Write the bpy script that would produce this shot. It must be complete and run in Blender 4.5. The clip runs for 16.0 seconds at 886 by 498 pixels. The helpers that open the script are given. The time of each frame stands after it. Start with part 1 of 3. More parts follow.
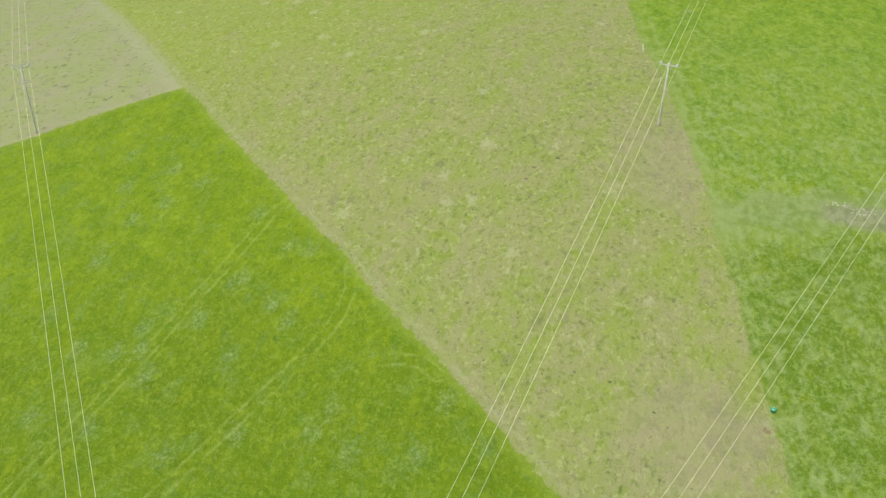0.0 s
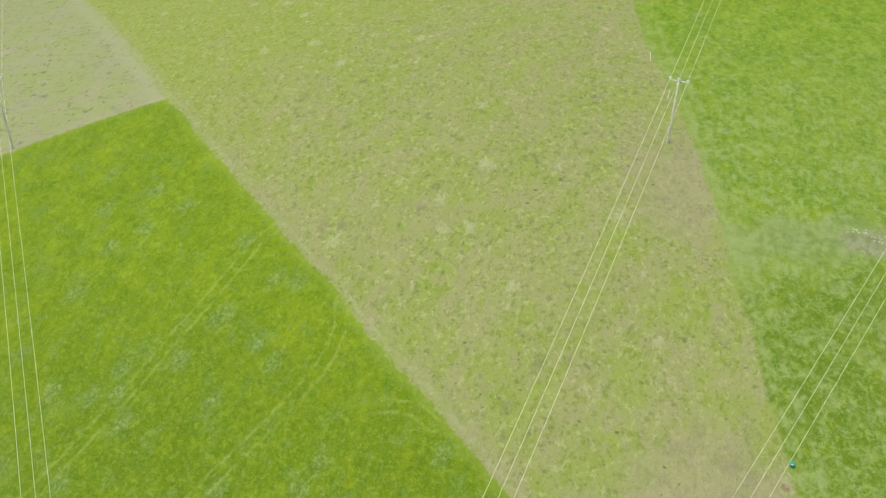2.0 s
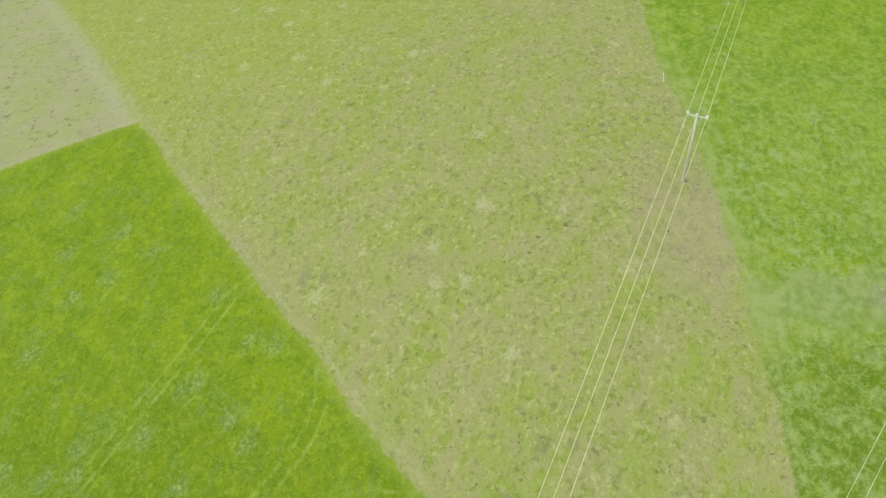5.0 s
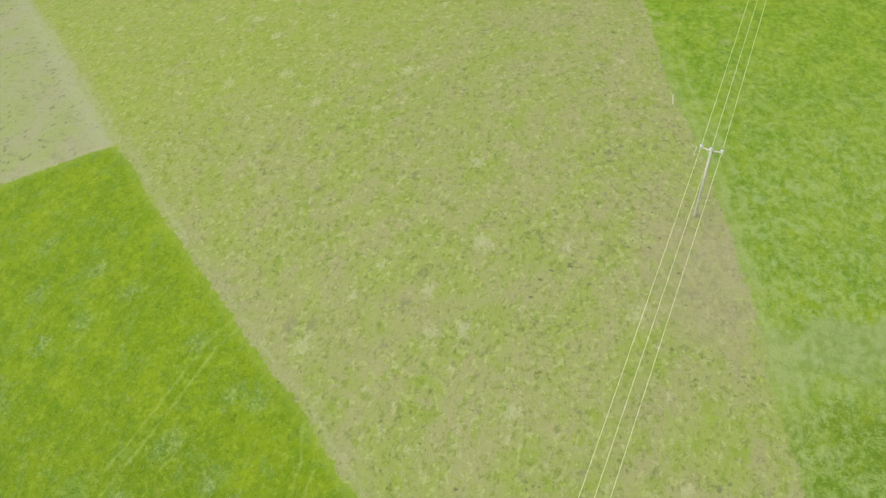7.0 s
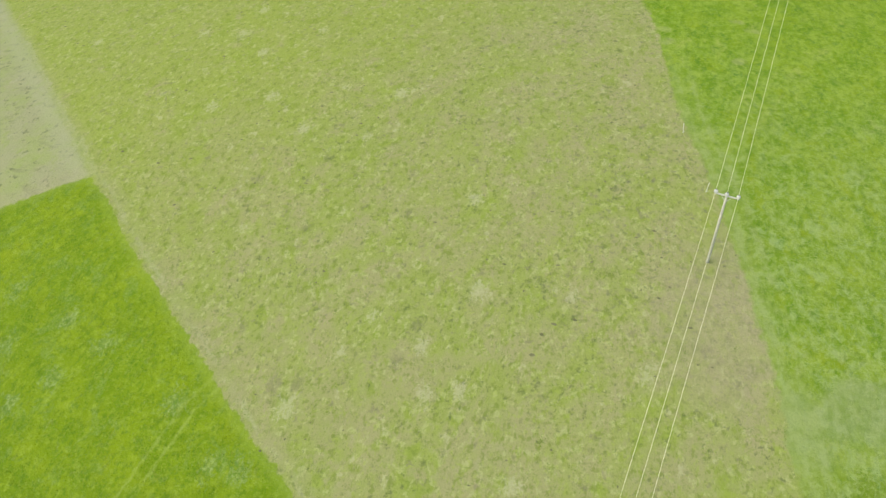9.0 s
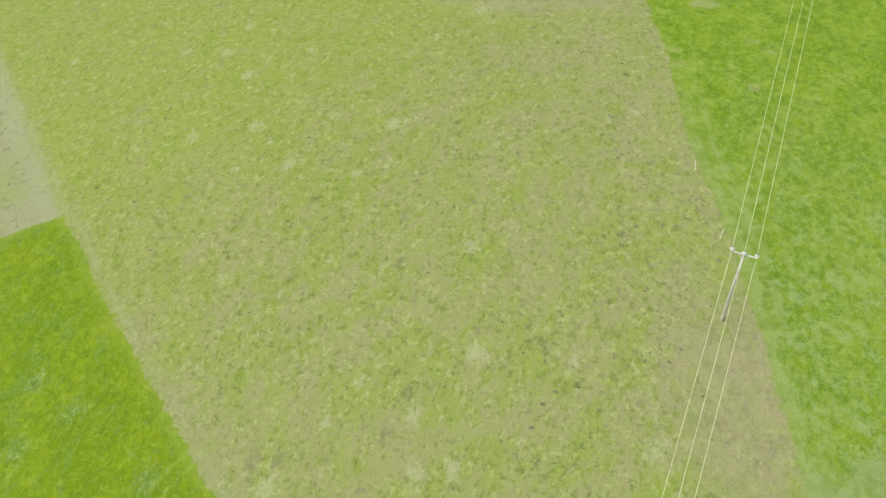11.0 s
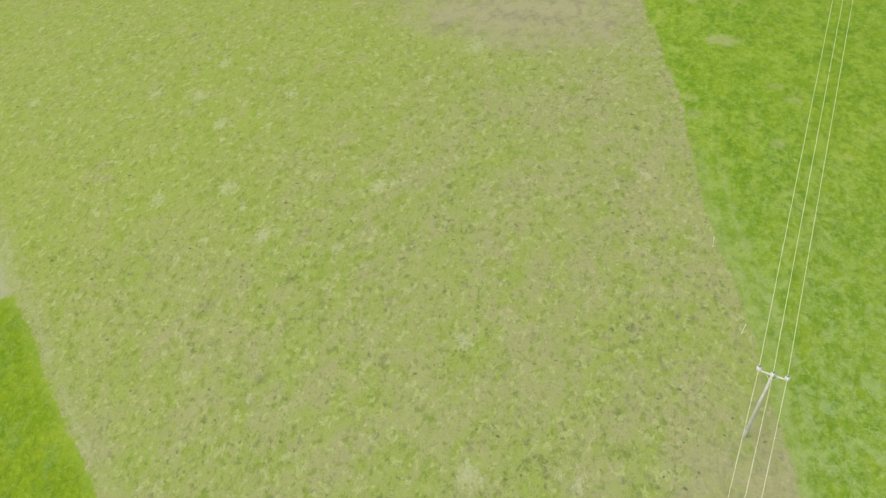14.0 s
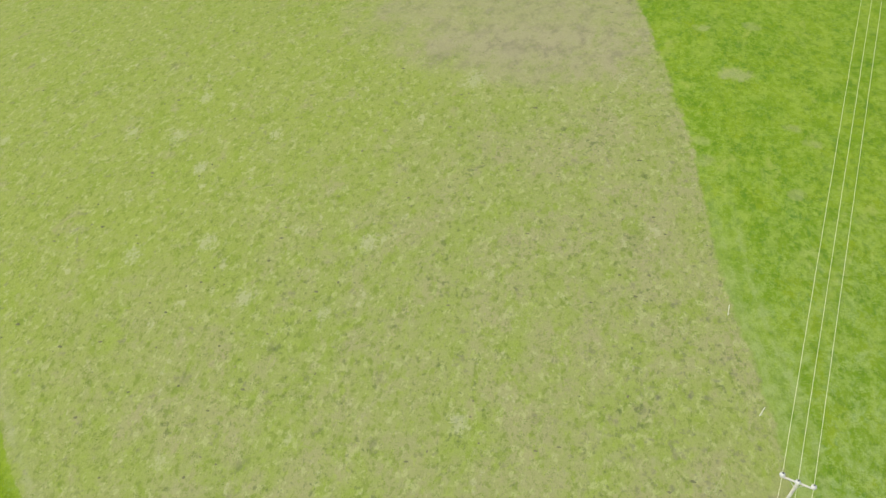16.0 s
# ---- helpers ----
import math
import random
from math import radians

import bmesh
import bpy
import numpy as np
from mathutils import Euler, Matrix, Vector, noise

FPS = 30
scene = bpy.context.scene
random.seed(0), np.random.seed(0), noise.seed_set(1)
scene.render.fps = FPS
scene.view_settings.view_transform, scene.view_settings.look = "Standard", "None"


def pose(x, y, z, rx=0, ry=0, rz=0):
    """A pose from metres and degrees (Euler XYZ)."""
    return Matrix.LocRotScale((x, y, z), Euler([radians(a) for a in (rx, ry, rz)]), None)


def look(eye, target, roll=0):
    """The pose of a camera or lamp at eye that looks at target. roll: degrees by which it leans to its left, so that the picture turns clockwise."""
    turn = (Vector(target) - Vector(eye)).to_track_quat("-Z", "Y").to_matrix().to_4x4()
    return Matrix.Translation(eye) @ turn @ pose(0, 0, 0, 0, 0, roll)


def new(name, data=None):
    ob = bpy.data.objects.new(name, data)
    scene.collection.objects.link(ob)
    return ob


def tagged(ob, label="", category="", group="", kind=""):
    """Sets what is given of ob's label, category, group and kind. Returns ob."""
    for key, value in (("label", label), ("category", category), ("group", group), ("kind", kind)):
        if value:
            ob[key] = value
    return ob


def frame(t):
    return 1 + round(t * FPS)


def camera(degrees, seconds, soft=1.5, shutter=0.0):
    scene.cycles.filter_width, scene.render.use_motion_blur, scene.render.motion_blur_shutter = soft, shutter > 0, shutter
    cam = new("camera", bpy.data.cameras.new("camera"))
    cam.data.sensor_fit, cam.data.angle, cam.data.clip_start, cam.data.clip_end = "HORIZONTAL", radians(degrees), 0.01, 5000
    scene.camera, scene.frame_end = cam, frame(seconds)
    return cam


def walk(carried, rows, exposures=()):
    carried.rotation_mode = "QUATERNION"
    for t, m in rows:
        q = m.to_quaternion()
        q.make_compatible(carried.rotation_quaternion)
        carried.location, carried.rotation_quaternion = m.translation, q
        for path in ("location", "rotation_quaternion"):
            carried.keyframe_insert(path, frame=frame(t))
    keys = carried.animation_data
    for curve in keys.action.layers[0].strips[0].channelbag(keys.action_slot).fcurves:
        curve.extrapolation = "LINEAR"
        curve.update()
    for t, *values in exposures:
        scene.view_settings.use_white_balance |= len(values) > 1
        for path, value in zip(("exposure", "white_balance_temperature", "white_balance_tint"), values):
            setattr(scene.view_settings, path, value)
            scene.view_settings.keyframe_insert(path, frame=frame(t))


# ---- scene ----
cam = camera(52, 16.0, soft=1.4)
# seconds, eye x y z, tilt, turn, lean
PATH = [
    (0, 14.28, -89.98, 50.89, 56.44, 12.89, 0.48),
    (0.5, 13.97, -88.18, 51.29, 56.11, 12.91, 0.47),
    (1, 13.61, -86.21, 51.64, 55.74, 12.90, 0.45),
    (1.5, 13.28, -84.25, 52.00, 55.37, 12.92, 0.35),
    (2, 12.95, -82.18, 52.31, 55.01, 12.94, 0.30),
    (2.5, 12.66, -80.14, 52.60, 54.66, 13.00, 0.25),
    (3, 12.35, -78.03, 52.89, 54.30, 13.04, 0.21),
    (3.5, 12.03, -76.00, 53.20, 53.93, 13.07, 0.18),
    (4, 11.65, -73.97, 53.51, 53.59, 13.05, 0.20),
    (6.5, 9.50, -64.01, 54.83, 52.03, 12.75, 0.43),
    (7, 9.05, -61.92, 55.13, 51.71, 12.69, 0.48),
    (7.5, 8.63, -59.85, 55.48, 51.36, 12.65, 0.50),
    (8, 8.21, -57.66, 55.87, 50.98, 12.63, 0.49),
    (8.5, 7.87, -55.48, 56.28, 50.57, 12.64, 0.44),
    (9, 7.54, -53.21, 56.68, 50.18, 12.69, 0.40),
    (11.5, 6.06, -41.63, 58.35, 48.30, 13.06, -0.05),
    (12, 5.74, -39.33, 58.65, 47.98, 13.10, -0.09),
    (12.5, 5.40, -37.09, 58.92, 47.61, 13.13, -0.14),
    (13, 5.07, -34.80, 59.27, 47.29, 13.15, -0.16),
    (13.5, 4.72, -32.54, 59.64, 46.91, 13.20, -0.19),
    (14, 4.38, -30.23, 59.95, 46.59, 13.24, -0.24),
    (14.5, 4.04, -27.97, 60.24, 46.27, 13.30, -0.28),
    (15, 3.68, -25.66, 60.52, 46.00, 13.32, -0.31),
    (15.5, 3.25, -23.42, 60.81, 45.68, 13.31, -0.36),
    (16, 2.81, -21.06, 61.07, 45.40, 13.27, -0.38),
]
walk(cam, [(t, pose(x, y, z, rx, 0, rz) @ pose(0, 0, 0, 0, 0, roll)) for t, x, y, z, rx, rz, roll in PATH])

# ---- light: bright overcast day ----
SUN_EL, SUN_AZ = 66, 235
world = bpy.data.worlds.new("overcast_sky")
scene.world = world
world.use_nodes = True
sky = world.node_tree.nodes.new("ShaderNodeTexSky")
sky.sky_type, sky.sun_disc = "NISHITA", False
sky.sun_elevation, sky.sun_rotation = radians(SUN_EL), radians(SUN_AZ)
sky.dust_density, sky.air_density = 4.0, 1.0
back = world.node_tree.nodes["Background"]
back.inputs["Strength"].default_value = 0.125
world.node_tree.links.new(sky.outputs[0], back.inputs["Color"])
sun = new("sun", bpy.data.lights.new("sun", "SUN"))
sun.data.energy, sun.data.angle, sun.data.color = 1.3, radians(40), (1.0, 0.97, 0.92)
sa, se = radians(SUN_AZ), radians(SUN_EL)
sun.matrix_world = look((0, 0, 0), (-math.sin(sa) * math.cos(se), -math.cos(sa) * math.cos(se), -math.sin(se)))
scene.view_settings.exposure = 0.21

# ---- the lie of the land and the field edges ----

def squash(v, lim=160.0):
    return v / (1 + (v / lim) ** 4) ** 0.25


def land(x, y):
    """Height of the hillside."""
    x, y = np.asarray(x, float), np.asarray(y, float)
    y = np.where(y < -45, -45 - 4 * np.tanh((-45 - y) / 4), y)
    u, v = squash(x) / 50, squash(y) / 50
    hummock = 0.035 * np.sin(1.1 * x + 2.0 * np.sin(0.37 * y)) * np.sin(1.3 * y + 1.7 * np.sin(0.31 * x)) + 0.06 * np.sin(0.33 * x + 1.0) * np.sin(0.41 * y + np.sin(0.2 * x))
    near = np.clip(2.0 - np.hypot(x, y) / 120, 0, 1)
    return 1.296 * u + 8.923 * v - 2.491 * u * u + 0.643 * u * v - 3.423 * v * v + hummock * near


def edge_low(x, y):
    """Metres to the right of the strip's edge below the corner."""
    along = ((x + 48.0) * 60.2 - (y - 17.8) * 55.0) / 81.5
    return ((x + 48.0) * 55.0 + (y - 17.8) * 60.2) / 81.5 + 0.85 * np.clip(1 - ((along - 38) / 38) ** 2, -3, 1)


def edge_high(x, y):
    """Metres to the right of the strip's edge above the corner."""
    return ((x + 48.0) * 42.0 + (y - 17.8) * 39.0) / 57.3


def edge_cross(x, y):
    """Metres above the edge between the lush field and the cut field."""
    return (-(x + 48.0) * 14.6 + (y - 17.8) * 20.4) / 25.1


def edge_right(x, y):
    """Metres to the right of the strip's right edge."""
    bow = 0.45 * np.exp(-(((y - 6) / 13) ** 2)) - 0.75 * np.exp(-(((y - 38) / 9) ** 2)) - 0.8 * np.exp(-(((y - 88) / 24) ** 2))
    return (x - (23.29 - 0.243 * y + bow)) * 0.97


def zone(x, y):
    """0 lush left field, 1 cut field, 2 grazed strip, 3 right field."""
    z = np.full(np.shape(x), 2)
    z = np.where((edge_low(x, y) < 0) & (edge_cross(x, y) < 0), 0, z)
    z = np.where((edge_high(x, y) < 0) & (edge_cross(x, y) >= 0), 1, z)
    return np.where(edge_right(x, y) > 0, 3, z)


# pairs of wheel marks through the lush field, as chains of points
RUT_PATHS = [
    [(-12.7, -15.5), (-11.7, -18.3), (-11.9, -22.2), (-13.0, -25.7), (-14.6, -29.2), (-17.8, -35.0), (-20.1, -39.6), (-23.5, -45.5)],
    [(-22.6, -5.5), (-24.4, -9.2), (-26.7, -18.4), (-28.2, -23.3), (-29.7, -28.5), (-31.6, -34.1), (-36.0, -45.5)],
    [(-0.3, -27.5), (-2.4, -26.2), (-4.6, -26.2), (-7.0, -26.9), (-9.3, -28.6)],
]
RUT_HALF = 0.62


def rut_distance(x, y):
    """Metres to the middle line of the nearest pair of wheel marks."""
    best = np.full(np.shape(x), 1e3)
    for path in RUT_PATHS:
        for (ax, ay), (bx, by) in zip(path, path[1:]):
            dx, dy = bx - ax, by - ay
            h = np.clip(((x - ax) * dx + (y - ay) * dy) / (dx * dx + dy * dy), 0, 1)
            best = np.minimum(best, np.hypot(x - ax - h * dx, y - ay - h * dy))
    return best


# ---- materials ----
class Nodes:
    """A short hand for node trees."""

    def __init__(self, name, rough=0.8):
        self.mat = bpy.data.materials.new(name)
        self.mat.use_nodes = True
        self.t = self.mat.node_tree
        self.bsdf = self.t.nodes["Principled BSDF"]
        self.bsdf.inputs["Roughness"].default_value = rough
        self.bsdf.inputs["Specular IOR Level"].default_value = 0.25

    def put(self, socket, value):
        if isinstance(value, bpy.types.NodeSocket):
            self.t.links.new(value, socket)
        elif value is not None:
            if socket.type == "RGBA" and not isinstance(value, (int, float)):
                value = (*value[:3], 1)
            socket.default_value = value

    def n(self, kind, out=0, props=(), **ins):
        node = self.t.nodes.new("ShaderNode" + kind)
        for key, value in props:
            if key == "operation":
                node.operation = value
            elif key == "blend_type":
                node.blend_type = value
            elif key == "feature":
                node.feature = value
        for key, value in ins.items():
            self.put(node.inputs[int(key[1:])] if key[0] == "i" and key[1:].isdigit() else node.inputs[key], value)
        return node.outputs[out]

    def m(self, op, a, b=0.0, c=0.0):
        return self.n("Math", 0, [("operation", op)], i0=a, i1=b, i2=c)

    def place(self):
        return self.n("TexCoord", 3)

    def sward(self):
        """Tufts lie a little longer up the slope than across it."""
        return self.stretch(1.06, 0.74)

    def noise(self, scale, detail=2.0, rough=0.5, vec=None, distort=0.0):
        return self.n("TexNoise", 0, Scale=scale, Detail=detail, Roughness=rough, Distortion=distort, Vector=vec or self.sward())

    def step(self, v, lo, hi):
        node = self.t.nodes.new("ShaderNodeMapRange")
        node.interpolation_type = "SMOOTHSTEP"
        for k, value in ((0, v), (1, lo), (2, hi), (3, 0.0), (4, 1.0)):
            self.put(node.inputs[k], value)
        return node.outputs[0]

    def mix(self, f, a, b, kind="MIX"):
        node = self.t.nodes.new("ShaderNodeMix")
        node.data_type, node.blend_type = "RGBA", kind
        self.put(node.inputs[0], f)
        self.put(node.inputs[6], a)
        self.put(node.inputs[7], b)
        return node.outputs[2]

    def stretch(self, sx, sy, sz=1.0, turn=0.0):
        node = self.t.nodes.new("ShaderNodeMapping")
        node.inputs["Scale"].default_value = (sx, sy, sz)
        node.inputs["Rotation"].default_value = (0, 0, radians(turn))
        self.put(node.inputs["Vector"], self.place())
        return node.outputs[0]

    def bump(self, height, strength=0.5, dist=0.1):
        self.put(self.bsdf.inputs["Normal"], self.n("Bump", 0, Strength=strength, Distance=dist, Height=height))

    def done(self, colour):
        self.put(self.bsdf.inputs["Base Color"], colour)
        return self.mat


def dab(k, c, colour, much, scale, lo, hi, detail=4, rough=0.62, vec=None, distort=0.2):
    """Irregular dabs of another colour over c, where a noise of that scale lies above lo."""
    return k.mix(k.m("MULTIPLY", k.step(k.noise(scale, detail, rough, vec, distort), lo, hi), much), c, colour)


def place_xy(k):
    sep = k.t.nodes.new("ShaderNodeSeparateXYZ")
    k.put(sep.inputs[0], k.place())
    return sep.outputs[0], sep.outputs[1]


def clumps(k, c, scale, lo, pale, dull, gap_shade, much=1.0):
    """Rank clumps: a dull green heart, frayed pale leaves round it and painted gap shade."""
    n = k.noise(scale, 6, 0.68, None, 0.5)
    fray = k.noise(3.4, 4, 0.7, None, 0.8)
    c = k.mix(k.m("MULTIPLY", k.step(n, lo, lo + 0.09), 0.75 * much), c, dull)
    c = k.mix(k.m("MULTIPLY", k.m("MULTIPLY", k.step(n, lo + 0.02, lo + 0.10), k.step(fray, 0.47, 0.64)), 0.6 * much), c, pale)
    # shade in a few gaps between the leaves, painted as dark green
    return k.mix(k.m("MULTIPLY", k.m("MULTIPLY", k.step(n, lo, lo + 0.08), k.step(fray, 0.45, 0.34)), 0.7 * much), c, gap_shade)


def strands(k, c, colour, much, scale, turn, mask=0.5):
    """Short thin pale strands of bent grass, lying more or less one way."""
    v = k.m("ABSOLUTE", k.m("SUBTRACT", k.noise(scale, 4, 0.65, k.stretch(0.75, 1.3, 1, turn), 0.6), 0.5))
    v = k.m("MULTIPLY", k.m("SUBTRACT", 1.0, k.step(v, 0.004, 0.05)), k.step(k.noise(scale * 0.8, 4, 0.65), mask, mask + 0.14))
    return k.mix(k.m("MULTIPLY", v, much), c, colour)


# bleached spots, rank clumps and dark trodden spots that stand out from the rest
PALE_SPOTS = [
    (-13.2, -1.8, 0.55), (-5.0, -4.6, 0.75), (-6.3, 0.1, 0.75), (-16.1, -7.7, 0.95), (3.5, -11.2, 0.85), (-2.1, -3.6, 0.75),
    (-2.6, 6.8, 0.9), (-11.4, 2.6, 0.6), (5.7, 7.6, 0.6), (13.0, 0.9, 0.9), (-42.2, 47.6, 0.85), (-48.0, 48.0, 0.75),
    (-31.4, 48.7, 0.65), (-37.5, 43.0, 0.75), (-42.0, 54.6, 0.8), (-39.1, 30.8, 0.8), (-32.5, 32.9, 0.85), (-63.0, 46.3, 0.75),
    (-12.7, 60.4, 1.1), (2.8, 62.8, 0.6), (-17.3, 34.7, 0.85), (-5.3, 18.4, 0.75), (-26.4, 27.2, 0.8), (-19.0, 26.6, 0.65),
]
DARK_SPOTS = [
    (-20.9, 12.1, 0.5), (-11.4, 15.5, 0.5), (-17.3, 64.7, 1.6), (-9.7, 67.0, 1.3), (-28.7, 18.6, 0.6), (-22.2, 22.5, 0.5),
    (-56.1, 55.4, 0.55), (-48.6, 60.8, 0.8), (-12.3, 21.3, 0.5), (-8.1, -1.8, 0.6), (-7.2, 2.2, 0.6), (-17.9, -5.6, 0.7),
    (-22.9, -0.4, 0.5), (-15.9, -5.3, 0.6), (5.5, -24.5, 0.6), (7.8, -19.7, 0.8), (5.8, -27.5, 0.5), (25.3, -26.3, 0.8),
    (26.3, -27.5, 0.7), (28.6, -29.6, 0.7), (24.5, -29.4, 0.7), (10.1, -18.9, 0.6),
]
RANK_CLUMPS = [
    (-24.4, -19.3), (-23.6, -18.6), (-19.3, -21.4), (-16.8, -23.3), (-26.2, -24.3), (-31.6, -26.1), (-30.6, -28.6), (-42.9, -25.5), (-38.1, -36.9),
    (-17.3, -36.3), (-21.0, -28.1), (-17.9, -13.6), (-40.9, -11.0), (-41.4, -17.7), (-37.3, -29.4), (-9.3, -32.6), (-10.3, -35.0),
    (-6.3, -36.4), (-31.7, -37.6), (-28.5, -31.6), (-33.0, -29.3), (-22.9, -39.3), (-0.4, -35.9), (1.2, -30.0), (5.5, -33.8),
    (-25.8, -8.6), (-20.5, -13.6), (-38.0, -8.0), (-44.7, -4.9), (-39.7, -1.6), (-47.2, 1.4), (-35.0, -3.8),
]


def near_spots(k, spots_at, fray):
    """1 within the given spots, with ragged edges, falling to 0 outside them."""
    at = k.n("VectorMath", 0, [("operation", "MULTIPLY")], i0=k.place(), i1=(1, 0.72, 0))
    best = 9.0
    for x, y, r in spots_at:
        d = k.n("VectorMath", 1, [("operation", "DISTANCE")], i0=at, i1=(x, 0.72 * y, 0))
        best = k.m("MINIMUM", best, k.m("DIVIDE", d, r))
    return k.m("SUBTRACT", 1.0, k.step(k.m("ADD", best, k.m("MULTIPLY", k.m("SUBTRACT", fray, 0.5), 5.5)), 0.1, 1.25))


def lush_colour(k):
    """Deep green sward with bluish rank clumps and pale seed heads."""
    x, y = place_xy(k)
    c = k.mix(k.step(k.noise(0.24, 5, 0.65, None, 0.3), 0.36, 0.64), (0.166, 0.280, 0.003), (0.223, 0.336, 0.005))
    # darker downhill: light falloff at steeper views, painted into the colour
    downhill_dark = k.step(k.m("ADD", y, k.m("MULTIPLY", k.noise(0.07, 3), 30.0)), 4.0, -22.0)
    c = k.mix(k.m("MULTIPLY", downhill_dark, 0.75), c, (0.132, 0.226, 0.004))
    c = dab(k, c, (0.262, 0.352, 0.006), 0.40, 0.33, 0.52, 0.68)
    c = dab(k, c, (0.100, 0.215, 0.004), 0.38, 0.70, 0.52, 0.62, 5, 0.66)
    c = dab(k, c, (0.290, 0.398, 0.020), 0.32, 1.1, 0.53, 0.62, 5, 0.66)
    c = dab(k, c, (0.086, 0.186, 0.008), 0.40, 1.9, 0.53, 0.61, 4, 0.66)
    c = dab(k, c, (0.310, 0.420, 0.035), 0.34, 2.4, 0.54, 0.62)
    c = dab(k, c, (0.281, 0.290, 0.012), 0.30, 0.95, 0.60, 0.70)
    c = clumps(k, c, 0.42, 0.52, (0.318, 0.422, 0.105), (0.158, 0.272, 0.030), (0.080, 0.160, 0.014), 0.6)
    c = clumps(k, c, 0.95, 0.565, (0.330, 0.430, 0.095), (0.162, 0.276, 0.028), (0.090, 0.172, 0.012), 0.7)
    fray = k.noise(1.9, 6, 0.72, None, 0.8)
    rank = near_spots(k, [(x0, y0, 1.05) for x0, y0 in RANK_CLUMPS], fray)
    leafy = k.mix(k.step(k.noise(3.0, 4, 0.7, None, 0.6), 0.44, 0.62), (0.125, 0.228, 0.038), (0.320, 0.415, 0.145))
    c = k.mix(k.m("MULTIPLY", rank, 0.64), c, leafy)
    c = strands(k, c, (0.323, 0.431, 0.060), 0.42, 1.1, 35)
    # flattened pale grass in the wheel marks
    best = 50.0
    at = k.n("VectorMath", 0, [("operation", "MULTIPLY")], i0=k.place(), i1=(1, 1, 0))
    for path in RUT_PATHS:
        for (ax, ay), (bx, by) in zip(path, path[1:]):
            dx, dy = bx - ax, by - ay
            off = k.n("VectorMath", 0, [("operation", "SUBTRACT")], i0=at, i1=(ax, ay, 0))
            h = k.m("DIVIDE", k.n("VectorMath", 1, [("operation", "DOT_PRODUCT")], i0=off, i1=(dx, dy, 0)), dx * dx + dy * dy)
            h = k.m("MINIMUM", k.m("MAXIMUM", h, 0.0), 1.0)
            foot = k.t.nodes.new("ShaderNodeCombineXYZ")
            k.put(foot.inputs[0], k.m("MULTIPLY", h, dx))
            k.put(foot.inputs[1], k.m("MULTIPLY", h, dy))
            best = k.m("MINIMUM", best, k.n("VectorMath", 1, [("operation", "DISTANCE")], i0=off, i1=foot.outputs[0]))
    mark = k.m("ABSOLUTE", k.m("SUBTRACT", k.m("ADD", best, k.m("MULTIPLY", k.m("SUBTRACT", k.noise(1.1, 5, 0.70), 0.5), 0.95)), RUT_HALF))
    mark = k.m("MULTIPLY", k.m("SUBTRACT", 1.0, k.step(mark, 0.02, 0.26)), k.step(k.noise(0.8, 5, 0.7), 0.34, 0.62))
    end = k.n("VectorMath", 1, [("operation", "DISTANCE")], i0=at, i1=(-9.3, -28.6, 0))
    mark = k.m("MULTIPLY", mark, k.step(end, 1.0, 6.0))
    return k.mix(k.m("MULTIPLY", mark, 0.50), c, (0.340, 0.431, 0.085))


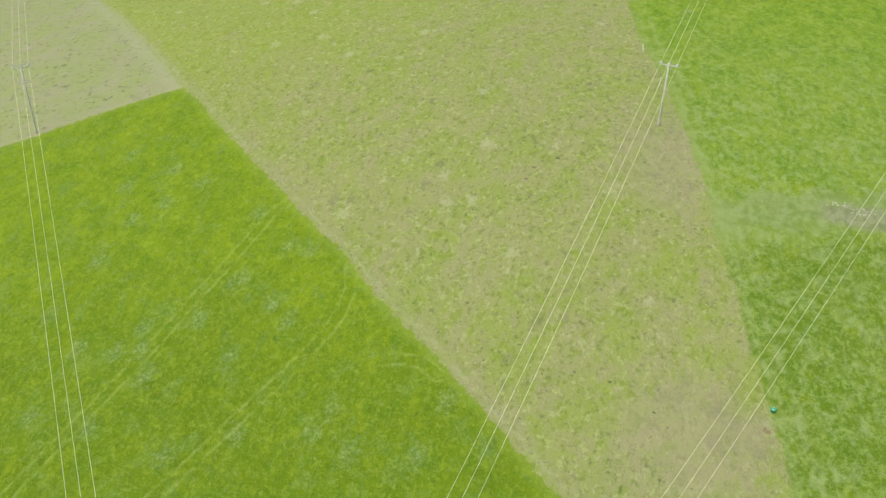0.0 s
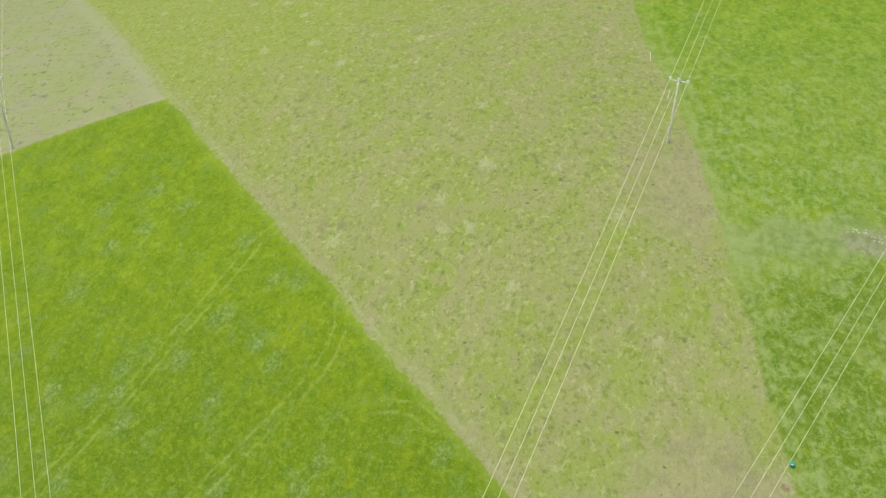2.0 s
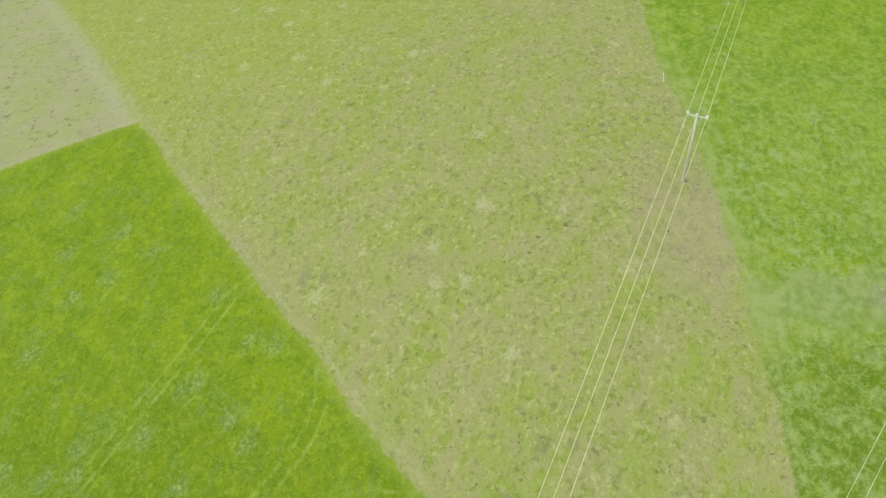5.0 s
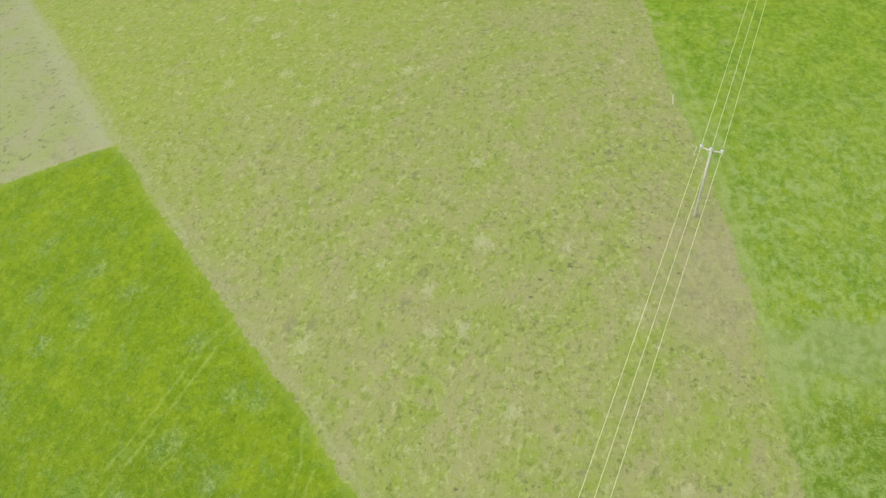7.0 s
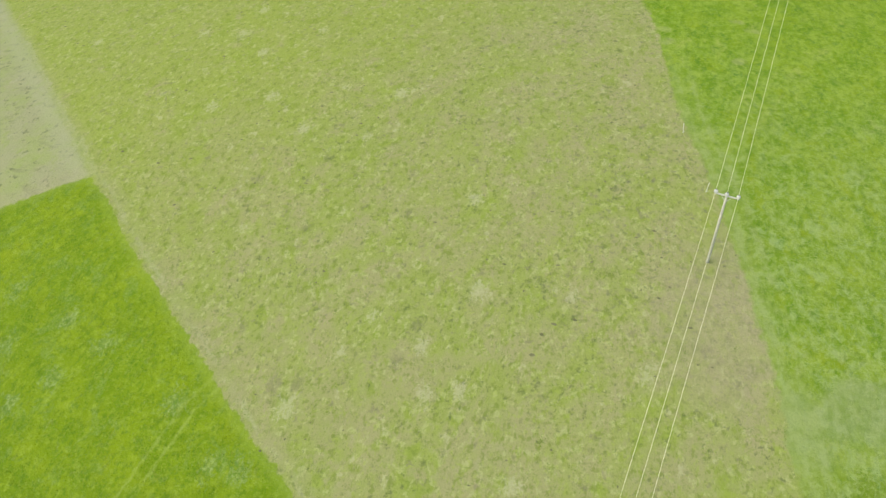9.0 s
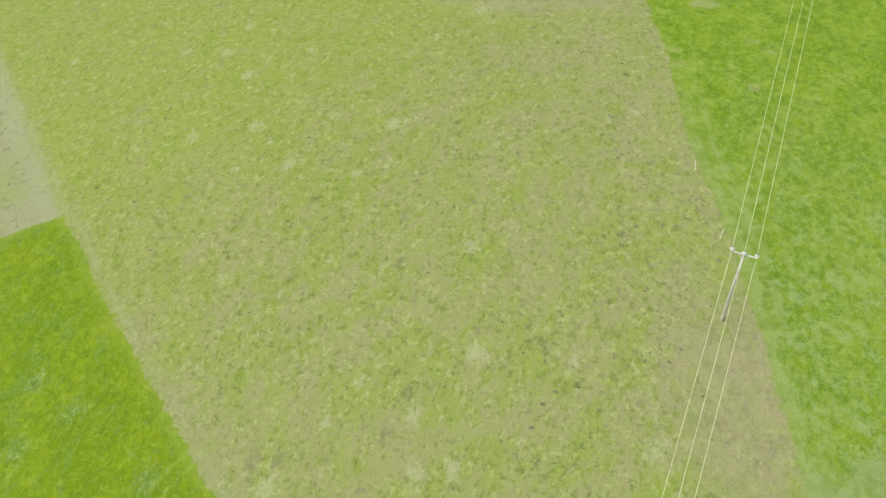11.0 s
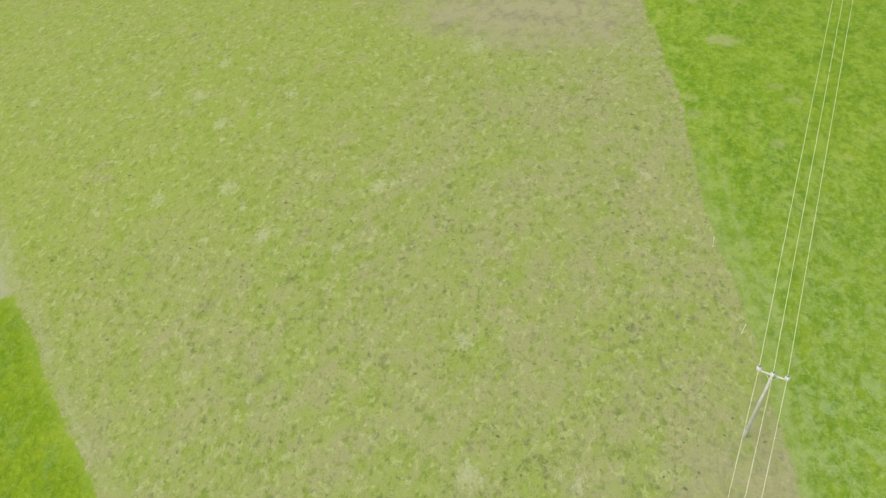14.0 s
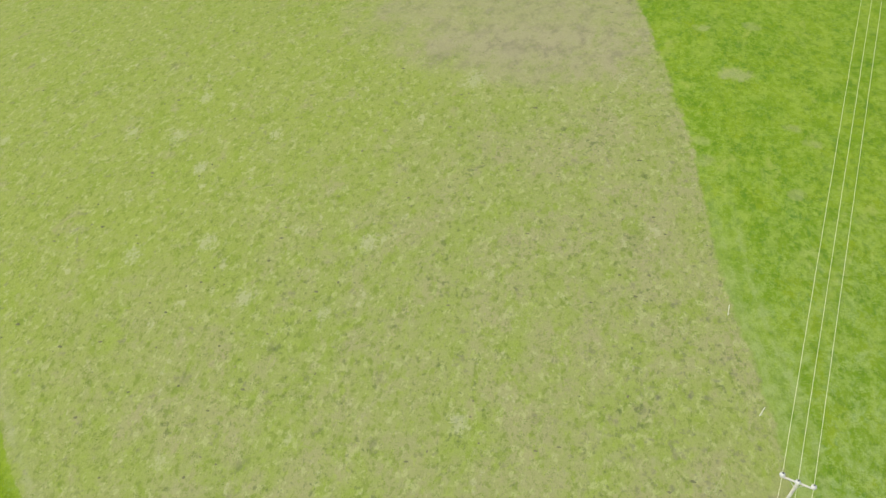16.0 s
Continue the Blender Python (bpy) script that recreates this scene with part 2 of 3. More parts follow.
def right_colour(k):
    """Bright green sward with pale fluffy patches, paler in a band across the slope."""
    x, y = place_xy(k)
    c = k.mix(k.step(k.noise(0.20, 5, 0.65, None, 0.3), 0.36, 0.64), (0.165, 0.290, 0.011), (0.230, 0.343, 0.025))
    across = k.m("ADD", k.m("SUBTRACT", y, k.m("MULTIPLY", k.m("SUBTRACT", x, 23.0), 0.33)), k.m("MULTIPLY", k.m("SUBTRACT", k.noise(0.3, 4), 0.5), 8.0))
    low = k.m("SUBTRACT", 1.0, k.step(across, -9.0, -5.0))
    c = k.mix(k.m("MULTIPLY", low, 0.62), c, (0.110, 0.196, 0.005))
    c = dab(k, c, (0.285, 0.374, 0.013), 0.42, 0.36, 0.51, 0.66, 5, 0.66)
    c = dab(k, c, (0.105, 0.222, 0.006), 0.45, 0.52, 0.51, 0.64, 5, 0.67)
    c = dab(k, c, (0.300, 0.405, 0.088), 0.45, 0.66, 0.51, 0.64, 5, 0.70)
    c = dab(k, c, (0.345, 0.412, 0.158), 0.50, 0.34, 0.60, 0.70, 5)
    c = dab(k, c, (0.092, 0.190, 0.014), 0.40, 1.7, 0.53, 0.61, 4, 0.66)
    c = dab(k, c, (0.320, 0.435, 0.080), 0.42, 1.4, 0.52, 0.61, 4, 0.66)
    c = dab(k, c, (0.330, 0.440, 0.120), 0.34, 2.5, 0.54, 0.62)
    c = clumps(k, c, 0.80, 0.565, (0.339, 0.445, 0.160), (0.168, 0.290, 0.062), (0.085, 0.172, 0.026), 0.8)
    c = strands(k, c, (0.332, 0.435, 0.114), 0.60, 1.0, -10, 0.45)
    fluffy = k.m("MULTIPLY", k.step(k.noise(0.7, 6, 0.72, None, 0.5), 0.49, 0.64), k.step(k.m("ADD", y, k.m("MULTIPLY", k.noise(0.1, 3), 20.0)), 62.0, 36.0))
    c = k.mix(k.m("MULTIPLY", fluffy, 0.42), c, (0.335, 0.435, 0.165))
    high = k.step(y, 20.0, 44.0)
    fleck = k.m("MULTIPLY", k.step(k.noise(0.55, 6, 0.70, None, 0.5), 0.52, 0.61), high)
    c = k.mix(k.m("MULTIPLY", fleck, 0.42), c, (0.335, 0.435, 0.120))
    deep = k.m("MULTIPLY", k.step(k.noise(0.9, 5, 0.68, None, 0.5), 0.55, 0.63), high)
    c = k.mix(k.m("MULTIPLY", deep, 0.45), c, (0.098, 0.215, 0.030))
    straw = k.m("MULTIPLY", k.step(k.noise(0.33, 6, 0.70, None, 0.3), 0.585, 0.69), k.step(y, 26.0, 46.0))
    c = k.mix(k.m("MULTIPLY", straw, 0.5), c, (0.400, 0.440, 0.190))
    c = k.mix(k.step(y, 18.0, 58.0), c, (0.94, 1.0, 0.48), "MULTIPLY")
    band = k.m("MULTIPLY", k.step(across, -7.5, -2.5), k.m("SUBTRACT", 1.0, k.step(across, 0.0, 2.2)))
    pale = k.mix(k.step(k.noise(0.8, 5, 0.65), 0.40, 0.62), (0.226, 0.318, 0.085), (0.318, 0.388, 0.150))
    return k.mix(k.m("MULTIPLY", band, 0.66), c, pale)


def grazed_colour(k):
    """Short yellow-green turf, greener up the hill, with worn and trampled places."""
    x, y = place_xy(k)
    c = k.mix(k.step(k.noise(0.20, 6, 0.65, None, 0.3), 0.38, 0.62), (0.338, 0.348, 0.138), (0.290, 0.358, 0.078))
    up = k.step(k.m("ADD", k.m("SUBTRACT", k.m("MULTIPLY", y, 0.8), k.m("MULTIPLY", x, 1.2)), k.m("MULTIPLY", k.noise(0.06, 3), 40.0)), 52.0, 104.0)
    c = k.mix(k.m("MULTIPLY", up, 0.75), c, (0.298, 0.376, 0.058))
    dry = k.m("MULTIPLY", k.step(k.m("ADD", k.m("ADD", x, k.m("MULTIPLY", y, 0.243)), k.m("MULTIPLY", k.noise(0.12, 4), 16.0)), 4.0, 30.0), k.step(y, 12.0, 45.0))
    c = k.mix(k.m("MULTIPLY", dry, 0.34), c, (0.352, 0.352, 0.148))
    c = dab(k, c, (0.372, 0.338, 0.178), 0.55, 0.38, 0.55, 0.70, 5, 0.70)
    c = dab(k, c, (0.218, 0.322, 0.026), 0.58, 0.70, 0.52, 0.64, 5, 0.66)
    c = dab(k, c, (0.278, 0.385, 0.042), 0.50, 0.45, 0.56, 0.70, 5, 0.66)
    c = dab(k, c, (0.374, 0.372, 0.180), 0.50, 0.95, 0.54, 0.70, 5, 0.65)
    c = dab(k, c, (0.170, 0.250, 0.030), 0.58, 1.7, 0.55, 0.64)
    c = dab(k, c, (0.455, 0.490, 0.195), 0.52, 1.45, 0.55, 0.65)
    c = dab(k, c, (0.325, 0.415, 0.065), 0.46, 2.3, 0.55, 0.65)
    c = dab(k, c, (0.175, 0.240, 0.036), 0.38, 3.2, 0.56, 0.65)
    c = dab(k, c, (0.500, 0.510, 0.260), 0.52, 0.55, 0.61, 0.70, 5, 0.68)
    # small dark tufts and old trodden dung
    where = k.m("MULTIPLY", k.step(k.noise(0.17, 4, 0.6), 0.34, 0.60), k.m("SUBTRACT", 1.0, k.m("MULTIPLY", up, 0.65)))
    for scale, turn, lo in ((1.15, 20, 0.605), (1.9, 65, 0.60)):
        dot = k.noise(scale, 4, 0.62, k.stretch(1.1, 0.85, 1, turn), 0.25)
        c = k.mix(k.m("MULTIPLY", k.m("MULTIPLY", k.step(dot, lo, lo + 0.08), where), 0.62), c, (0.108, 0.150, 0.045))
    c = dab(k, c, (0.200, 0.193, 0.112), 0.50, 0.82, 0.61, 0.71, 4, 0.65, k.stretch(1, 1, 1, 70))
    fray = k.noise(2.2, 6, 0.72, None, 0.6)
    c = k.mix(k.m("MULTIPLY", near_spots(k, PALE_SPOTS, fray), 0.52), c, (0.505, 0.515, 0.285))
    c = k.mix(k.m("MULTIPLY", near_spots(k, DARK_SPOTS, fray), 0.45), c, (0.175, 0.180, 0.095))
    # grey trampled dung where the ground is most used
    used = k.m("MULTIPLY", k.step(k.m("ADD", x, k.m("MULTIPLY", k.noise(0.1, 3), 16.0)), 4.0, 18.0), k.m("MULTIPLY", k.step(y, -6.0, 12.0), k.step(y, 46.0, 30.0)))
    c = k.mix(k.m("MULTIPLY", k.m("MULTIPLY", k.step(k.noise(1.25, 4, 0.6, k.stretch(1, 1, 1, 40)), 0.56, 0.70), used), 0.55), c, (0.162, 0.171, 0.099))
    for px, py, wide, deep, much in ((19.0, 7.0, 5.9, 10.5, 0.46), (-12.0, 76.0, 19.0, 13.0, 0.60), (-8.5, 66.0, 12.0, 6.5, 0.55), (23.0, -29.0, 7.0, 7.0, 0.5)):
        qx, qy = k.m("DIVIDE", k.m("SUBTRACT", x, px), wide), k.m("DIVIDE", k.m("SUBTRACT", y, py), deep)
        worn = k.m("ADD", k.m("ADD", k.m("MULTIPLY", qx, qx), k.m("MULTIPLY", qy, qy)), k.m("MULTIPLY", k.m("SUBTRACT", k.noise(0.35, 6, 0.65), 0.5), 2.8))
        worn = k.m("SUBTRACT", 1.0, k.step(worn, 0.1, 1.5))
        soil = k.mix(k.step(k.noise(0.55, 6, 0.70), 0.46, 0.68), (0.388, 0.360, 0.195), (0.252, 0.234, 0.142))
        c = k.mix(k.m("MULTIPLY", worn, much), c, soil)
    return c


def cut_colour(k):
    """Dry olive stubble with grey-green smudges."""
    c = k.mix(k.step(k.noise(0.20, 5, 0.65), 0.38, 0.62), (0.348, 0.367, 0.180), (0.320, 0.376, 0.132))
    c = dab(k, c, (0.226, 0.255, 0.114), 0.65, 0.55, 0.54, 0.70, 5, 0.68, k.stretch(0.6, 1.5, 1, 20))
    c = dab(k, c, (0.377, 0.357, 0.194), 0.50, 0.30, 0.54, 0.70)
    c = dab(k, c, (0.107, 0.136, 0.053), 0.66, 1.2, 0.575, 0.67, 4, 0.62)
    c = dab(k, c, (0.279, 0.374, 0.070), 0.40, 0.9, 0.54, 0.70)
    return dab(k, c, (0.426, 0.433, 0.264), 0.6, 0.6, 0.59, 0.72)


def pasture():
    k = Nodes("pasture", 0.9)
    sep = k.t.nodes.new("ShaderNodeSeparateXYZ")
    k.put(sep.inputs[0], k.place())
    x, y = sep.outputs[0], sep.outputs[1]
    wob = k.m("ADD", k.m("MULTIPLY", k.m("SUBTRACT", k.noise(1.1, 4, 0.65), 0.5), 1.5), k.m("MULTIPLY", k.m("SUBTRACT", k.noise(0.12, 2), 0.5), 1.2))

    def line(ax, ay, c):
        return k.m("ADD", k.m("ADD", k.m("MULTIPLY", x, ax), k.m("MULTIPLY", y, ay)), k.m("ADD", wob, c))

    def hump(y0, wide, high):
        u = k.m("DIVIDE", k.m("SUBTRACT", y, y0), wide)
        return k.m("MULTIPLY", k.m("EXPONENT", k.m("MULTIPLY", k.m("MULTIPLY", u, u), -1.0)), high)

    low = line(55 / 81.5, 60.2 / 81.5, (48 * 55 - 17.8 * 60.2) / 81.5)
    along = k.m("ADD", k.m("SUBTRACT", k.m("MULTIPLY", x, 60.2 / 81.5), k.m("MULTIPLY", y, 55 / 81.5)), (48 * 60.2 + 17.8 * 55) / 81.5 - 38)
    along = k.m("DIVIDE", along, 38.0)
    low = k.m("ADD", low, k.m("MULTIPLY", k.m("MAXIMUM", k.m("SUBTRACT", 1.0, k.m("MULTIPLY", along, along)), -3.0), 0.85))
    high = line(42 / 57.3, 39 / 57.3, (48 * 42 - 17.8 * 39) / 57.3)
    cross = line(-14.6 / 25.1, 20.4 / 25.1, (-48 * 14.6 - 17.8 * 20.4) / 25.1)
    right = line(0.97, 0.243 * 0.97, -23.29 * 0.97)
    right = k.m("ADD", k.m("SUBTRACT", right, hump(6.0, 13.0, 0.44)), k.m("ADD", hump(38.0, 9.0, 0.73), hump(88.0, 24.0, 0.78)))
    in_low, in_high, over = k.step(low, -0.13, 0.13), k.step(high, -1.0, 1.0), k.step(cross, -0.3, 0.3)
    in_right = k.step(k.m("ADD", right, k.m("MULTIPLY", k.m("SUBTRACT", k.noise(0.6, 5, 0.65), 0.5), 1.0)), -0.25, 0.35)
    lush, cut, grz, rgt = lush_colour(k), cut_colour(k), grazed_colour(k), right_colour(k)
    # trodden margin inside the strip, and along the cut field
    grz = k.mix(k.m("MULTIPLY", k.m("SUBTRACT", 1.0, k.step(k.m("ABSOLUTE", k.m("SUBTRACT", low, 1.1)), 0.3, 1.3)), 0.22), grz, (0.335, 0.345, 0.155))
    tread = k.m("SUBTRACT", 1.0, k.step(k.m("ABSOLUTE", k.m("SUBTRACT", low, 0.75)), 0.08, 0.42))
    grz = k.mix(k.m("MULTIPLY", k.m("MULTIPLY", tread, k.step(k.noise(0.35, 4, 0.6), 0.36, 0.60)), 0.42), grz, (0.410, 0.430, 0.220))
    cut = k.mix(k.m("MULTIPLY", k.step(high, -3.4, -1.4), 0.4), cut, (0.404, 0.438, 0.230))
    cut = k.mix(k.m("MULTIPLY", k.m("SUBTRACT", 1.0, k.step(cross, 0.8, 3.4)), 0.45), cut, (0.383, 0.372, 0.202))
    # a double line of pale trodden grass just inside the right field
    lane = k.m("SUBTRACT", 1.0, k.step(k.m("ABSOLUTE", k.m("SUBTRACT", k.m("ABSOLUTE", k.m("SUBTRACT", right, 1.6)), 0.8)), 0.1, 0.6))
    rgt = k.mix(k.m("MULTIPLY", k.m("MULTIPLY", k.m("MULTIPLY", lane, k.step(y, 54.0, 34.0)), k.step(k.noise(0.8, 4, 0.6), 0.36, 0.62)), 0.58), rgt, (0.320, 0.402, 0.125))
    margin = k.m("SUBTRACT", 1.0, k.step(k.m("ADD", right, k.m("MULTIPLY", k.noise(0.5, 4, 0.6), 4.0)), 1.5, 5.0))
    rgt = k.mix(k.m("MULTIPLY", k.m("MULTIPLY", margin, k.m("MULTIPLY", k.step(y, -11.0, -4.0), k.step(y, 52.0, 32.0))), 0.42), rgt, (0.300, 0.385, 0.105))
    # bare ground where stones come through
    bx, by = k.m("MULTIPLY", k.m("SUBTRACT", x, 40.5), 0.15), k.m("MULTIPLY", k.m("SUBTRACT", y, 1.7), 0.42)
    bare = k.m("SUBTRACT", 1.0, k.step(k.m("ADD", k.m("ADD", k.m("MULTIPLY", bx, bx), k.m("MULTIPLY", by, by)), k.m("MULTIPLY", k.m("SUBTRACT", k.noise(1.2, 4), 0.5), 1.6)), 0.2, 1.1))
    rgt = k.mix(k.m("MULTIPLY", bare, 0.62), rgt, k.mix(k.step(k.noise(1.3, 4, 0.65), 0.42, 0.62), (0.357, 0.350, 0.226), (0.212, 0.206, 0.122)))

    for px, py, wide, deep, much in ((14.4, 65.8, 2.1, 1.4, 0.62), (10.7, 74.8, 1.0, 0.9, 0.5), (21.9, 55.3, 1.1, 0.7, 0.45), (16.3, 76.2, 1.2, 0.9, 0.35), (19.9, 57.4, 1.1, 0.8, 0.4), (11.8, 50.7, 1.1, 1.0, 0.4), (20.1, 47.7, 0.9, 0.8, 0.4), (11.2, 53.6, 1.0, 0.8, 0.35)):
        qx, qy = k.m("DIVIDE", k.m("SUBTRACT", x, px), wide), k.m("DIVIDE", k.m("SUBTRACT", y, py), deep)
        dry = k.m("ADD", k.m("ADD", k.m("MULTIPLY", qx, qx), k.m("MULTIPLY", qy, qy)), k.m("MULTIPLY", k.m("SUBTRACT", k.noise(0.8, 5, 0.65), 0.5), 3.6))
        rgt = k.mix(k.m("MULTIPLY", k.m("SUBTRACT", 1.0, k.step(dry, 0.1, 1.2)), 0.8 * much), rgt, (0.440, 0.430, 0.205))

    fringe = k.m("SUBTRACT", 1.0, k.step(k.m("MULTIPLY", k.m("MAXIMUM", low, cross), -1.0), 0.2, 1.4))
    lush = k.mix(k.m("MULTIPLY", fringe, 0.5), lush, (0.255, 0.363, 0.038))
    col = k.mix(over, k.mix(in_low, lush, grz), k.mix(in_high, cut, grz))
    rightward = k.m("GREATER_THAN", k.m("ADD", x, 20.0), 0.0)
    col = k.mix(k.m("MULTIPLY", in_right, rightward), col, rgt)
    fine, grain = k.noise(1.9, 4, 0.65), k.noise(5.5, 4, 0.72)
    col = k.mix(k.m("MULTIPLY", k.step(grain, 0.50, 0.72), 0.17), col, (0.093, 0.144, 0.017))
    col = k.mix(k.m("MULTIPLY", k.step(k.noise(4.2, 4, 0.7, k.stretch(0.8, 1.4, 1, 25)), 0.52, 0.70), 0.18), col, (0.391, 0.438, 0.132))
    k.bump(k.m("ADD", k.m("MULTIPLY", fine, 0.8), k.m("MULTIPLY", grain, 0.5)), 0.7, 0.2)
    return k.done(col)


def blades(name, colour_of, dark, pale, gloss=0.55):
    """Grass leaves: the sward's own colour, each leaf a little darker or paler."""
    k = Nodes(name, gloss)
    c = colour_of(k)
    geo = k.t.nodes.new("ShaderNodeNewGeometry")
    r = geo.outputs["Random Per Island"]
    c = k.mix(k.m("MULTIPLY", k.step(r, 0.30, 0.0), 0.45), c, dark)
    c = k.mix(k.m("MULTIPLY", k.step(r, 0.6, 1.0), 0.5), c, pale)
    # thin leaves let light through
    through_leaf = k.n("BsdfTranslucent", 0, Color=c)
    both = k.t.nodes.new("ShaderNodeMixShader")
    both.inputs[0].default_value = 0.6
    k.t.links.new(k.bsdf.outputs[0], both.inputs[1])
    k.t.links.new(through_leaf, both.inputs[2])
    k.t.links.new(both.outputs[0], k.t.nodes["Material Output"].inputs["Surface"])
    return k.done(c)


def plain(name, colour, rough=0.7, metal=0.0, other=None, scale=8.0, relief=0.15):
    k = Nodes(name, rough)
    k.bsdf.inputs["Metallic"].default_value = metal
    n = k.noise(scale, 4, 0.65)
    k.bump(k.noise(scale * 5, 3), relief, 0.02)
    return k.done(k.mix(k.step(n, 0.35, 0.7), colour, other or tuple(0.75 * c for c in colour)))


MAT_LAND = pasture()
MAT_POLE = plain("weathered_pole", (0.74, 0.73, 0.59), 0.85, 0, (0.58, 0.565, 0.45), 2.0, 0.5)
MAT_STEEL = plain("galvanised_steel", (0.80, 0.79, 0.68), 0.55, 0.1, (0.68, 0.67, 0.57), 6.0)
MAT_PORCELAIN = plain("white_porcelain", (0.86, 0.86, 0.76), 0.25, 0, (0.76, 0.76, 0.67), 10.0, 0.05)
MAT_WIRE = plain("bare_aluminium", (0.94, 0.93, 0.62), 0.75, 0.0, (0.88, 0.88, 0.56), 2.0, 0.0)
MAT_DARK = plain("dull_dark_metal", (0.16, 0.16, 0.15), 0.8, 0.0, (0.06, 0.06, 0.06), 8.0, 0.1)
MAT_STAKE = plain("white_plastic", (0.86, 0.86, 0.70), 0.5, 0, (0.74, 0.74, 0.58), 6.0, 0.05)
MAT_TEAL = plain("teal_plastic", (0.02, 0.42, 0.27), 0.4, 0, (0.015, 0.32, 0.21), 5.0, 0.05)
MAT_LICK = plain("mineral_lick", (0.72, 0.74, 0.70), 0.85, 0, (0.55, 0.58, 0.53), 9.0, 0.6)


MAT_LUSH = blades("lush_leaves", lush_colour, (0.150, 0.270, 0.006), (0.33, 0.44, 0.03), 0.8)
MAT_RIGHT = blades("field_leaves", right_colour, (0.130, 0.255, 0.012), (0.38, 0.47, 0.15), 0.8)
MAT_TURF = blades("turf_leaves", lambda k: k.mix(0.6, grazed_colour(k), (0.165, 0.275, 0.034)), (0.150, 0.225, 0.042), (0.34, 0.43, 0.10), 0.8)
MAT_STUBBLE = blades("stubble_leaves", cut_colour, (0.13, 0.15, 0.07), (0.40, 0.40, 0.20))
MAT_DUNG = plain("dry_dung", (0.150, 0.165, 0.065), 0.95, 0, (0.215, 0.220, 0.105), 0.4, 0.6)
MAT_STONE = plain("pale_limestone", (0.55, 0.53, 0.41), 0.9, 0, (0.45, 0.43, 0.33), 4.0, 0.5)
MAT_SOIL = plain("bare_soil", (0.24, 0.185, 0.085), 0.95, 0, (0.31, 0.25, 0.13), 2.0, 0.7)


# ---- building helpers ----
def part(name, bm, material, parent=None, label=""):
    mesh = bpy.data.meshes.new(name)
    bm.to_mesh(mesh)
    bm.free()
    mesh.materials.append(material)
    ob = new(name, mesh)
    if parent:
        ob.parent = parent
    return tagged(ob, label)


def soup(name, verts, faces, material, smooth=False):
    """A mesh object from arrays of corners and of equal-sized faces."""
    mesh = bpy.data.meshes.new(name)
    n, per = faces.shape
    mesh.vertices.add(len(verts))
    mesh.vertices.foreach_set("co", np.ascontiguousarray(verts, np.float32).ravel())
    mesh.loops.add(n * per)
    mesh.loops.foreach_set("vertex_index", np.ascontiguousarray(faces, np.int32).ravel())
    mesh.polygons.add(n)
    mesh.polygons.foreach_set("loop_start", np.arange(0, n * per, per, dtype=np.int32))
    mesh.polygons.foreach_set("use_smooth", np.full(n, smooth))
    mesh.update(calc_edges=True)
    mesh.materials.append(material)
    return new(name, mesh)


def box(sx, sy, sz, at=(0, 0, 0), turn=None, bevel=0.0):
    bm = bmesh.new()
    bmesh.ops.create_cube(bm, size=1)
    bmesh.ops.scale(bm, vec=(sx, sy, sz), verts=bm.verts)
    if bevel:
        bmesh.ops.bevel(bm, geom=bm.edges[:], offset=bevel, segments=1, affect="EDGES")
    if turn is not None:
        bmesh.ops.transform(bm, matrix=turn, verts=bm.verts)
    bmesh.ops.translate(bm, vec=at, verts=bm.verts)
    return bm


def lathe(profile, segments=16, at=(0, 0, 0)):
    """A turned body from rows of radius and height."""
    bm = bmesh.new()
    rings = [[bm.verts.new((r * math.cos(a), r * math.sin(a), z)) for a in np.linspace(0, 2 * math.pi, segments, endpoint=False)] for r, z in profile]
    for lower, upper in zip(rings, rings[1:]):
        for i in range(segments):
            bm.faces.new((lower[i], lower[(i + 1) % segments], upper[(i + 1) % segments], upper[i])).smooth = True
    bm.faces.new(rings[0][::-1])
    bm.faces.new(rings[-1])
    bmesh.ops.translate(bm, vec=at, verts=bm.verts)
    return bm


def rod(points, radius, sides=6):
    """A thin bent rod along the points."""
    bm = bmesh.new()
    rings = []
    for i, p in enumerate(points):
        way = (points[min(i + 1, len(points) - 1)] - points[max(i - 1, 0)]).normalized()
        side = way.cross(Vector((0.3, 1, 0.2))).normalized()
        up = side.cross(way)
        rings.append([bm.verts.new(p + radius * (math.cos(2 * math.pi * j / sides) * side + math.sin(2 * math.pi * j / sides) * up)) for j in range(sides)])
    for lower, upper in zip(rings, rings[1:]):
        for j in range(sides):
            bm.faces.new((lower[j], lower[(j + 1) % sides], upper[(j + 1) % sides], upper[j]))
    bm.faces.new(rings[0][::-1])
    bm.faces.new(rings[-1])
    return bm


# ---- ground ----
def axis(lo, hi, step):
    inner = np.arange(lo, hi + step / 2, step)
    grow = np.cumsum(step * 1.22 ** np.arange(1, 32))
    return np.concatenate([lo - grow[::-1], inner, hi + grow])


